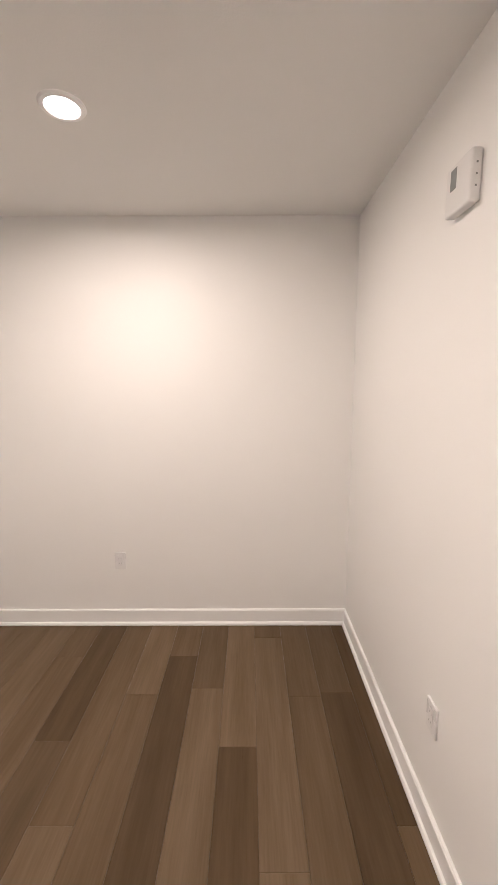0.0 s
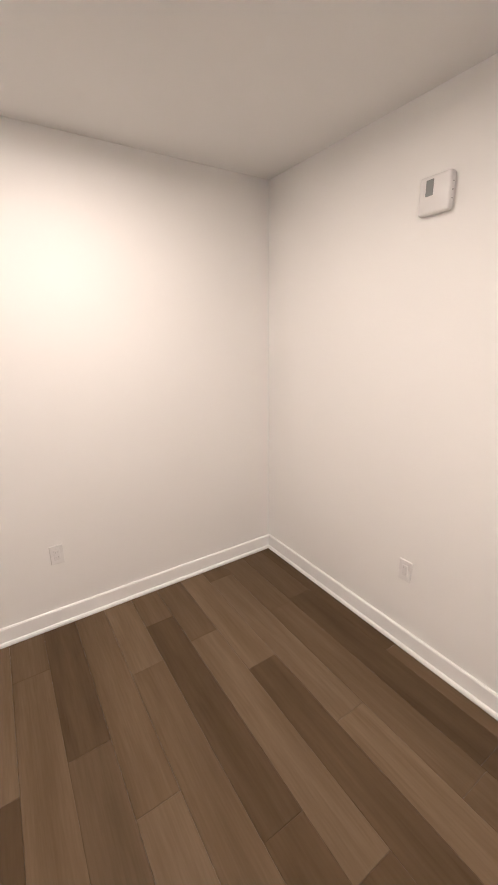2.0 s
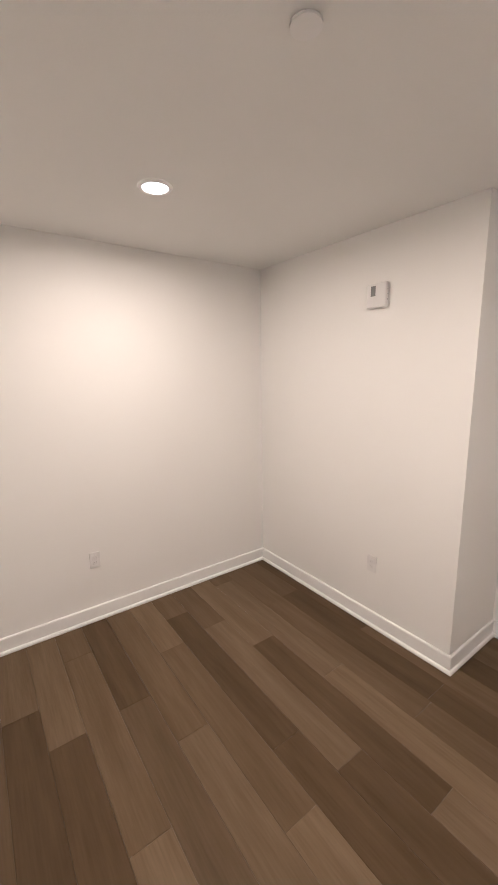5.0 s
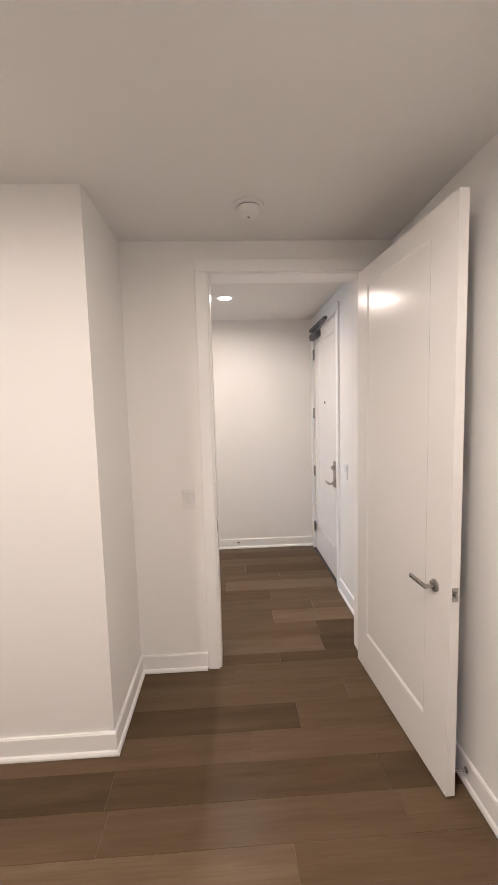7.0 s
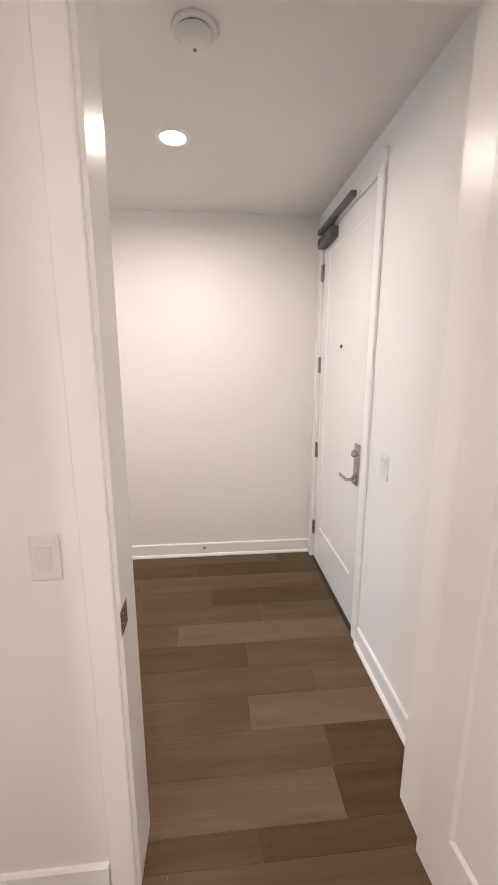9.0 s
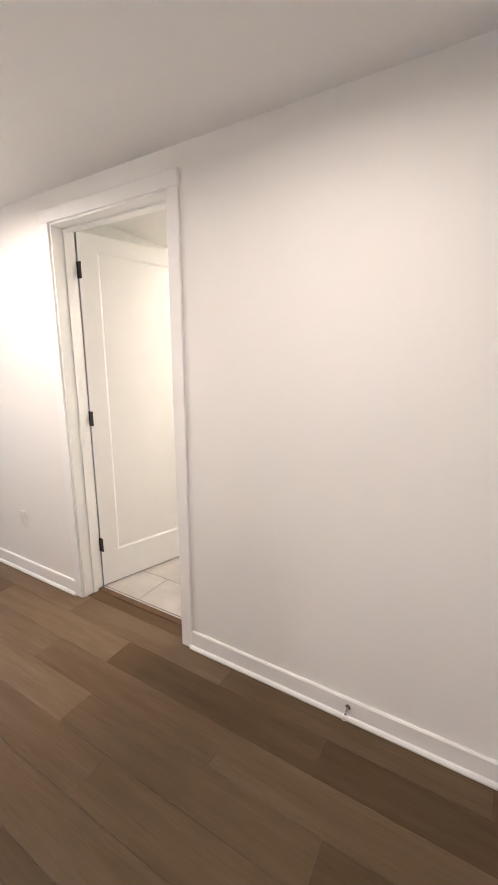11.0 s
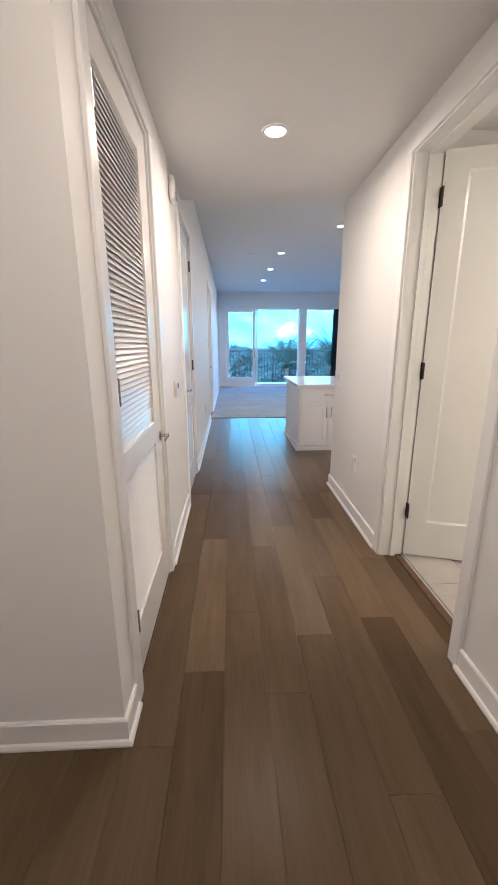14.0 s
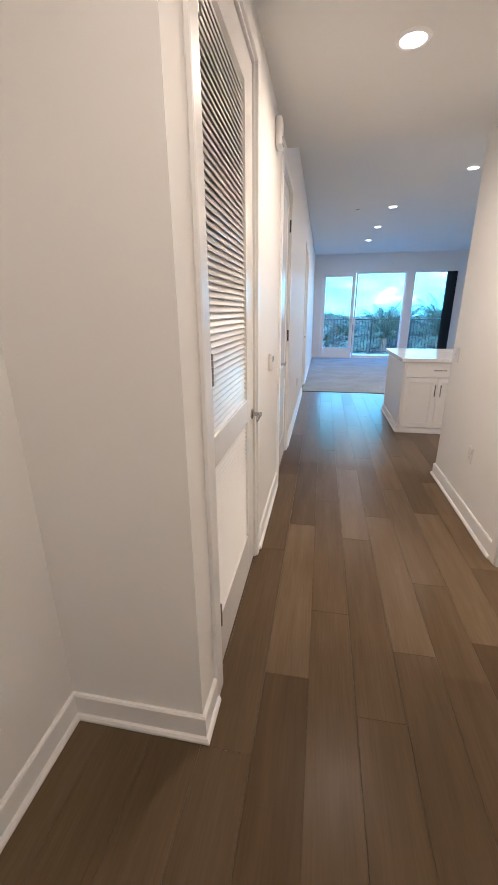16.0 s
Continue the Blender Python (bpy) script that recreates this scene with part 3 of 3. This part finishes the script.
def tree(x, y, h, w, seed):
    """A tapered trunk, limbs, and an uneven crown of many small leaves in clumps."""
    r = random.Random(seed)
    t = thing("tree", "leafy green broad tree beyond the balcony", "tree", pose(x, y, GROUND), "trees beyond the balcony")
    bm = bmesh.new()
    add_tube(bm, (0, 0, -0.1), (0, 0, h * 0.5), 0.25, 0.16, 10)
    tips = []
    for i in range(9):
        a, s = i * 2.4, r.uniform(0.25, 0.9)
        tip = Vector((math.cos(a) * w * s * 0.7, math.sin(a) * w * s * 0.7, h * r.uniform(0.55, 0.95)))
        add_tube(bm, (0, 0, h * r.uniform(0.3, 0.48)), tip, 0.1, 0.025, 6)
        tips.append(tip)
    part("trunk", bm, BARK, t)
    verts, faces = [], []
    for i in range(46):
        c = r.choice(tips) + Vector((r.gauss(0, w * 0.16), r.gauss(0, w * 0.16), r.gauss(0, h * 0.06)))
        rad = r.uniform(0.25, 0.5)
        for j in range(130):
            q = c + Vector((r.gauss(0, rad), r.gauss(0, rad), r.gauss(0, rad * 0.7)))
            u = Vector((r.uniform(-1, 1), r.uniform(-1, 1), r.uniform(-0.5, 0.5))).normalized() * r.uniform(0.07, 0.15)
            v = u.orthogonal().normalized() * r.uniform(0.035, 0.07)
            k = len(verts)
            verts += [q - u, q + v, q + u, q - v]
            faces.append((k, k + 1, k + 2, k + 3))
    me = bpy.data.meshes.new("crown")
    me.from_pydata([tuple(v) for v in verts], [], faces)
    me.materials.append(TREELEAF)
    o = new("crown", me)
    o.parent = t
    return t


palm(5.5, 24.0, -0.05, 2.3, 1)
palm(8.3, 23.5, 0.1, 2.5, 2)
palm(1.6, 27.0, -1.5, 2.2, 3)
palm(6.6, 26.0, -0.2, 2.3, 4)
palm(3.6, 31.0, -1.0, 2.3, 5)
for i, (x, y, h, w) in enumerate(((-4, 42, 5.6, 4.5), (2.0, 38, 5.0, 4), (0, 50, 6.0, 5), (6, 46, 5.5, 5), (11, 44, 5.7, 5), (15, 52, 6.2, 5.5), (-9, 55, 6.2, 5.5),
                                  (4, 60, 6.4, 6), (10, 62, 6.6, 6), (20, 60, 6.4, 6), (-15, 62, 6.6, 6), (1.5, 24, 3.4, 3), (5.5, 22, 3.0, 3), (9, 33, 4.4, 4), (-2, 30, 4.2, 4),
                                  (3.3, 24, 5.0, 3), (6.6, 22.5, 4.7, 3), (8.4, 27, 5.2, 3.4), (4.4, 28, 5.4, 3.6), (11.5, 28, 5.4, 3.6), (2.2, 33, 5.9, 4.5), (8, 38, 6.3, 5), (13, 38, 6.3, 5))):
    tree(x, y, h, w, 20 + i)

def cloud_backdrop():
    """A far sky beyond the trees: blue with broken white cloud banks."""
    m = bpy.data.materials.new("evening sky")
    m.use_nodes = True
    nd, ln = m.node_tree.nodes, m.node_tree.links
    nd.remove(nd["Principled BSDF"])
    v = coords(nd, ln, (0.011, 0.011, 0.03))
    n = noise_tex(nd, ln, v, 1.6, 7, 0.55)
    c = ramp(nd, ln, n, [(0.36, (0.060, 0.158, 0.180)), (0.56, (0.078, 0.180, 0.196)), (0.62, (0.100, 0.190, 0.196)), (0.67, (0.20, 0.235, 0.21))])
    e = nd.new("ShaderNodeEmission")
    e.inputs["Strength"].default_value = 1.5
    ln.new(c, e.inputs["Color"])
    ln.new(e.outputs[0], nd["Material Output"].inputs["Surface"])
    bm = bmesh.new()
    bm.faces.new([bm.verts.new(p) for p in ((-500, 600, -30), (700, 600, -30), (700, 600, 190), (-500, 600, 190))])
    return tagged(part("backdrop", bm, m), "distant blue sky with broken white clouds", "sky", kind="structure")


cloud_backdrop()

# ---- carpet and kitchen island ----
bm = box_bm(1.875, 7.0, 7.23, 12.9, -0.01, 0.012, bevel=0.005)
tagged(part("carpet", bm, CARPET), "grey low-pile carpet covering the living room floor", "carpet", kind="structure")
structure("trim", [(1.9, 7.0, 7.205, 7.235, -0.008, 0.006)], DARKMETAL, "dark metal strip where carpet meets planks", "trim", 0.002)

IX, IY = 3.185, 4.775


def shaker(name, parent, x0, x1, z0, z1, rail, y=IY - 0.02):
    bm = bmesh.new()
    w, h = x1 - x0, z1 - z0
    add_leaf(bm, w, h, 0.02, [(rail, w - rail, rail, h - rail)] if rail else [], 0.004, 0.006)
    return part(name, bm, CABINET, parent, at=pose(x0, y + 0.02, z0) @ Matrix.Rotation(0, 4, "Z"))


def pull(parent, x, z, upright, length=0.14):
    bm = bmesh.new()
    if upright:
        add_tube(bm, (0, -0.05, -length / 2), (0, -0.05, length / 2), 0.006, seg=12, bevel=0.001)
        for s in (-0.35, 0.35):
            add_tube(bm, (0, -0.018, s * length), (0, -0.05, s * length), 0.0045, seg=10)
    else:
        add_tube(bm, (-length / 2, -0.05, 0), (length / 2, -0.05, 0), 0.006, seg=12, bevel=0.001)
        for s in (-0.35, 0.35):
            add_tube(bm, (s * length, -0.018, 0), (s * length, -0.05, 0), 0.0045, seg=10)
    return part("handle", bm, NICKEL, parent, "slim satin nickel bar pull", True, at=pose(x, 0, z))


def cabinet_unit(x):
    c = thing("base_cabinet", "white shaker island cabinet with drawer and two doors", "cabinet", group="island cabinets")
    part("body", box_bm(x, x + 0.76, IY, IY + 0.6, 0.07, 0.868), CABINET, c)
    part("plinth", box_bm(x, x + 0.76, IY - 0.012, IY + 0.58, 0, 0.07, bevel=0.003), CABINET, c)
    d = shaker("drawer_front", c, x + 0.006, x + 0.754, 0.692, 0.86, 0)
    pull(d, 0.374, 0.085, False)
    a = shaker("door", c, x + 0.006, x + 0.378, 0.078, 0.686, 0.058)
    pull(a, 0.343, 0.46, True)
    b = shaker("door", c, x + 0.382, x + 0.754, 0.078, 0.686, 0.058)
    pull(b, 0.03, 0.46, True)
    return c


for k in range(3):
    cabinet_unit(IX + 0.02 + k * 0.762)
island = thing("kitchen_island", "white panelled end and back of the kitchen island", "island")
part("end_panel", box_bm(IX, IX + 0.018, IY - 0.018, 5.95, 0, 0.868, bevel=0.002), CABINET, island)
part("back_panel", box_bm(IX + 0.02, IX + 2.3, 5.93, 5.95, 0, 0.868), CABINET, island)
part("base_trim", box_bm(IX - 0.012, IX, IY - 0.02, 5.95, 0, 0.1, bevel=0.003), CABINET, island)
part("shoe_moulding", box_bm(IX - 0.028, IX - 0.012, IY - 0.03, 5.95, 0, 0.022, bevel=0.006), CABINET, island)
bm = box_bm(IX - 0.035, IX + 2.36, IY - 0.04, 6.05, 0.868, 0.912, bevel=0.004, seg=2)
tagged(part("worktop", bm, QUARTZ), "white quartz worktop lying on the island", "worktop")


# ---- lamps ----
def downlight(x, y, z, watts, colour=LAMP_COLOUR, spread=176):
    d = thing("downlight", "round recessed white LED ceiling light, switched on", "ceiling light", pose(x, y, z), "recessed ceiling lights")
    bm = bmesh.new()
    prof = ((0.058, -0.004), (0.061, -0.009), (0.075, -0.008), (0.081, -0.0005))
    ring = [[bm.verts.new((r * math.cos(a), r * math.sin(a), h)) for r, h in prof] for a in (math.tau * i / 40 for i in range(40))]
    for i in range(40):
        for j in range(3):
            bm.faces.new((ring[i][j], ring[i - 1][j], ring[i - 1][j + 1], ring[i][j + 1]))
    part("trim_ring", bm, TRIM, d, smooth=True)
    bm = bmesh.new()
    bmesh.ops.create_circle(bm, cap_ends=True, segments=40, radius=0.059, matrix=Matrix.Translation((0, 0, -0.005)))
    part("diffuser", bm, LED, d, "glowing white diffuser")
    la = bpy.data.lights.new("downlight_lamp", "AREA")
    la.shape, la.size, la.energy, la.color, la.spread = "DISK", 0.11, watts, colour, radians(spread)
    lo = new("downlight_lamp", la)
    lo.matrix_basis = pose(x, y, z - 0.011)


# the (4.6, 3.95) lamp is never in view, added to brighten the island fronts
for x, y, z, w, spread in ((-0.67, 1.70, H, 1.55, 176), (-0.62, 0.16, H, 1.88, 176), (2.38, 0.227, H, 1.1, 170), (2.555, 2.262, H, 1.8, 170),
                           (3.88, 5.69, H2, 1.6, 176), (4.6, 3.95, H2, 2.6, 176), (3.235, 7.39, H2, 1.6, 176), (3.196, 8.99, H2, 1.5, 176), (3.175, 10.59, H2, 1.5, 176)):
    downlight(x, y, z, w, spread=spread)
downlight(4.75, 1.0, H - 0.02, 2.1, (1.0, 0.64, 0.31))


# ---- small fixtures ----
def smoke_detector(x, y, z):
    d = thing("smoke_detector", "round white smoke detector on the ceiling", "smoke detector", pose(x, y, z), "smoke detectors")
    bm = bmesh.new()
    add_tube(bm, (0, 0, -0.012), (0, 0, 0), 0.072, seg=40, bevel=0.003)
    part("base_plate", bm, PLASTIC, d, smooth=True)
    bm = bmesh.new()
    add_tube(bm, (0, 0, -0.045), (0, 0, -0.016), 0.046, 0.06, seg=40, bevel=0.005)
    part("cover", bm, PLASTIC, d, smooth=True)
    bm = bmesh.new()
    add_tube(bm, (0, 0, -0.017), (0, 0, -0.011), 0.055, seg=40)
    part("vent_ring", bm, GREYPLASTIC, d, "dark vent gap")
    bm = bmesh.new()
    add_tube(bm, (0.02, 0.0, -0.048), (0.02, 0.0, -0.044), 0.006, seg=14)
    part("test_button", bm, GREYPLASTIC, d)


smoke_detector(0.82, 0.093, H)
smoke_detector(1.77, 0.10, H)


def sprinkler(x, y, z):
    d = thing("sprinkler_cover", "flat round white sprinkler cover on the ceiling", "sprinkler", pose(x, y, z), "sprinkler covers")
    bm = bmesh.new()
    add_tube(bm, (0, 0, -0.014), (0, 0, -0.006), 0.041, seg=36, bevel=0.002)
    part("cover_plate", bm, PLASTIC, d, smooth=True)
    bm = bmesh.new()
    add_tube(bm, (0, 0, -0.007), (0, 0, 0), 0.032, seg=30)
    part("collar", bm, GREYPLASTIC, d)


sprinkler(-0.70, 0.685, H)
sprinkler(2.68, 7.49, H2)


def plate(name, label, cat, at, kind):
    """A wall plate with its face towards local +y."""
    p = thing(name, label, cat, at, cat + "s")
    part("cover_plate", box_bm(-0.036, 0.036, 0, 0.009, -0.059, 0.059, bevel=0.003, seg=2), PLATE, p)
    if kind == "outlet":
        part("receptacle", box_bm(-0.0165, 0.0165, 0.008, 0.0115, -0.033, 0.033, bevel=0.002), PLASTIC, p)
        for z in (-0.019, 0.013):
            part("socket_slots", box_bm(-0.008, -0.006, 0.011, 0.0119, z, z + 0.009), SLOT, p)
            part("socket_slots", box_bm(0.006, 0.008, 0.011, 0.0119, z, z + 0.009), SLOT, p)
    else:
        bm = box_bm(-0.0165, 0.0165, 0.007, 0.0115, -0.033, 0.033, bevel=0.002)
        for v in bm.verts:
            if v.co.y > 0.01:
                v.co.y += 0.05 * v.co.z
        part("rocker", bm, PLASTIC, p)
    return p


plate("power_outlet", "white duplex power outlet low on the wall", "outlet", pose(-0.883, 2.615, 0.465, 0, 0, 180), "outlet")
plate("power_outlet", "white duplex power outlet low on the wall", "outlet", pose(0.645, 1.382, 0.462, 0, 0, 90), "outlet")
plate("power_outlet", "white duplex power outlet low on the hall wall", "outlet", pose(3.30, 2.71, 0.465, 0, 0, 90), "outlet")
plate("light_switch", "white rocker light switch beside the den doorway", "light switch", pose(1.215, 0.48, 1.11, 0, 0, 90), "switch")
plate("light_switch", "white rocker light switch beside the entry door", "light switch", pose(1.98, -0.738, 1.1), "switch")
plate("light_switch", "white rocker light switch on the hall wall end", "light switch", pose(3.30, 3.33, 1.1, 0, 0, 90), "switch")
plate("power_outlet", "white duplex power outlet low on the long wall", "outlet", pose(1.875, 5.6, 0.46, 0, 0, -90), "outlet")

thermo = thing("alarm_box", "white wall-mounted alarm box with grey window", "alarm box", pose(0.645, 1.42, 2.225, 0, 0, 90))
bm = box_bm(-0.07, 0.07, 0, 0.036, -0.072, 0.072, bevel=0.010, seg=3)
part("housing", bm, PLASTIC, thermo, smooth=True)
part("back_plate", box_bm(-0.066, 0.066, 0, 0.008, -0.068, 0.068, bevel=0.002), PLASTIC, thermo)
part("display", box_bm(0.004, 0.038, 0.0345, 0.0372, -0.004, 0.056, bevel=0.001), GREYPLASTIC, thermo, "grey display window")
for z in (-0.03, 0.0, 0.03):
    part("button", box_bm(-0.0708, -0.069, 0.015, 0.020, z - 0.0025, z + 0.0025), GREYPLASTIC, thermo)

strobe = thing("alarm_strobe", "white fire alarm sounder high on the wall", "alarm", pose(1.875, 2.7, 2.46, 0, 0, -90))
part("housing", box_bm(-0.062, 0.062, 0, 0.042, -0.075, 0.075, bevel=0.014, seg=3), PLASTIC, strobe, smooth=True)
part("lens", box_bm(-0.03, 0.03, 0.04, 0.05, -0.06, -0.022, bevel=0.004, seg=2), GLASS, strobe, "clear strobe lens")
part("grille", box_bm(-0.035, 0.035, 0.041, 0.044, 0.005, 0.055, bevel=0.001), PLASTIC, strobe)

stat = thing("thermostat", "small white thermostat on the hall wall", "thermostat", pose(1.875, 2.48, 1.125, 0, 0, -90))
part("housing", box_bm(-0.04, 0.04, 0, 0.026, -0.055, 0.055, bevel=0.006, seg=2), PLASTIC, stat, smooth=True)
part("display", box_bm(-0.025, 0.025, 0.025, 0.0275, 0.0, 0.035, bevel=0.001), GREYPLASTIC, stat)


def door_stop_thing(x, y, z, turn):
    """A spring door stop screwed into the baseboard, local +y out of the wall."""
    s = thing("door_stop", "satin metal door stop with rubber tip on the baseboard", "door stop", pose(x, y, z, 0, 0, turn), "door stops")
    bm = bmesh.new()
    add_tube(bm, (0, 0.013, 0), (0, 0.019, 0), 0.0125, seg=18, bevel=0.002)
    add_tube(bm, (0, 0.018, 0), (0, 0.078, 0), 0.0055, seg=14)
    part("rod", bm, NICKEL, s, smooth=True)
    bm = bmesh.new()
    add_tube(bm, (0, 0.074, 0), (0, 0.09, 0), 0.0105, seg=16, bevel=0.002)
    part("tip", bm, PLASTIC, s, "pale rubber tip", True)


door_stop_thing(3.30, 0.154, 0.07, 90)
door_stop_thing(0.365, -0.78, 0.065, 0)

# ---- bathroom floor ----
base = structure("bathroom_floor", [(3.45, 5.35, 0.45, 3.3, -0.03, -0.004)], GROUT, "beige porcelain tile bathroom floor", "floor")
tile = to_mesh("tile", box_bm(-0.1485, 0.1485, -0.2985, 0.2985, -0.012, 0.004, bevel=0.0012), TILE)
for i in range(6):
    for j in range(1, 5):
        o = new("tile", tile)
        o.parent, o.location = base, (3.62 + i * 0.3, 0.80 + j * 0.6 - (0.3 if i % 2 else 0), 0)

# ---- plank floor ----
floor = structure("floor", [(-2.2, 3.45, -0.96, 7.23, -0.05, -0.006), (3.45, 7.0, 3.3, 7.23, -0.05, -0.006)], SUBFLOOR, "grey-brown oak-look vinyl plank floor", "floor")
LANE, LANE0, LONG = 0.1735, 0.018, 1.22
HALL_LANE, HALL0 = 0.1815, 2.053
ENDS = {-9: 0.773, -8: 0.48, -7: 1.065, -6: 0.508, -5: 0.16, -4: 0.78, -3: 1.07, -2: 0.82, -1: 0.477, 2: 0.787, 3: 0.159, 4: 1.114, 5: 0.80, 6: 0.234,
        7: 1.149, 9: 0.823, 11: 0.79, 12: 1.118, 13: 0.29, 14: 0.99, 15: 0.098, 16: 0.594, 17: 0.21}
TINT = {(-1, 0): 0, (-3, 0): 0, (-6, 1): 0, (-9, 0): 0, (-8, 1): 2, (-8, 0): 0, (2, 0): 0, (2, 1): 1, (-4, 1): 2, (-4, 0): 1, (-2, 0): 2, (0, 0): 2, (-7, -1): 2,
        (-5, 0): 2, (-1, -1): 2, (-1, 1): 2, (12, 0): 2, (12, -1): 0, (12, 1): 1, (14, 0): 1, (14, -1): 1, (14, 1): 2, (15, 1): 2, (15, 0): 1, (15, 2): 1, (17, 1): 2, (17, 0): 0,
        (16, 0): 1, (16, 1): 2, (16, -1): 1, (13, 0): 1, (13, 1): 1, (11, 0): 1, (11, 1): 1, (11, -1): 1, (10, 0): 1, (10, -1): 1, (9, -1): 1, (9, 0): 0, (8, 0): 1, (17, -1): 0}
REGIONS = ((-2.02, LANE0 + 7 * LANE, -0.78, 2.615), (LANE0 + 7 * LANE, HALL0 + 7 * HALL_LANE, -0.738, 7.215), (HALL0 + 7 * HALL_LANE, 7.0, 3.45, 7.215), (HALL0 + 7 * HALL_LANE, 3.408, 1.16, 2.05))
plank_rng, plank_meshes = random.Random(11), {}
for lane in range(-12, 41):
    start = ENDS.get(lane, plank_rng.uniform(0, LONG))
    last = 1
    for k in range(-2, 7):
        tone = TINT.get((lane, k))
        if tone is None:
            tone = plank_rng.choice([0, 1, 1, 2])
        b0, b1 = start + k * LONG, start + (k + 1) * LONG
        for x0, x1, y0, y1 in REGIONS:
            a0 = LANE0 + lane * LANE if x0 < 0 else HALL0 + (lane - 12) * HALL_LANE
            a1 = a0 + (LANE if x0 < 0 else HALL_LANE)
            p, q, r, s = max(a0, x0), min(a1, x1), max(b0, y0), min(b1, y1)
            if q - p < 0.01 or s - r < 0.01:
                continue
            key = (round(q - p, 3), round(s - r, 3), tone)
            if key not in plank_meshes:
                w, l = (q - p) / 2 - 0.0003, (s - r) / 2 - 0.0002
                plank_meshes[key] = to_mesh("plank", box_bm(-w, w, -l, l, -0.006, 0, bevel=0.0009), TONES[tone])
            o = new("plank", plank_meshes[key])
            o.parent, o.location = floor, ((p + q) / 2, (r + s) / 2, 0)
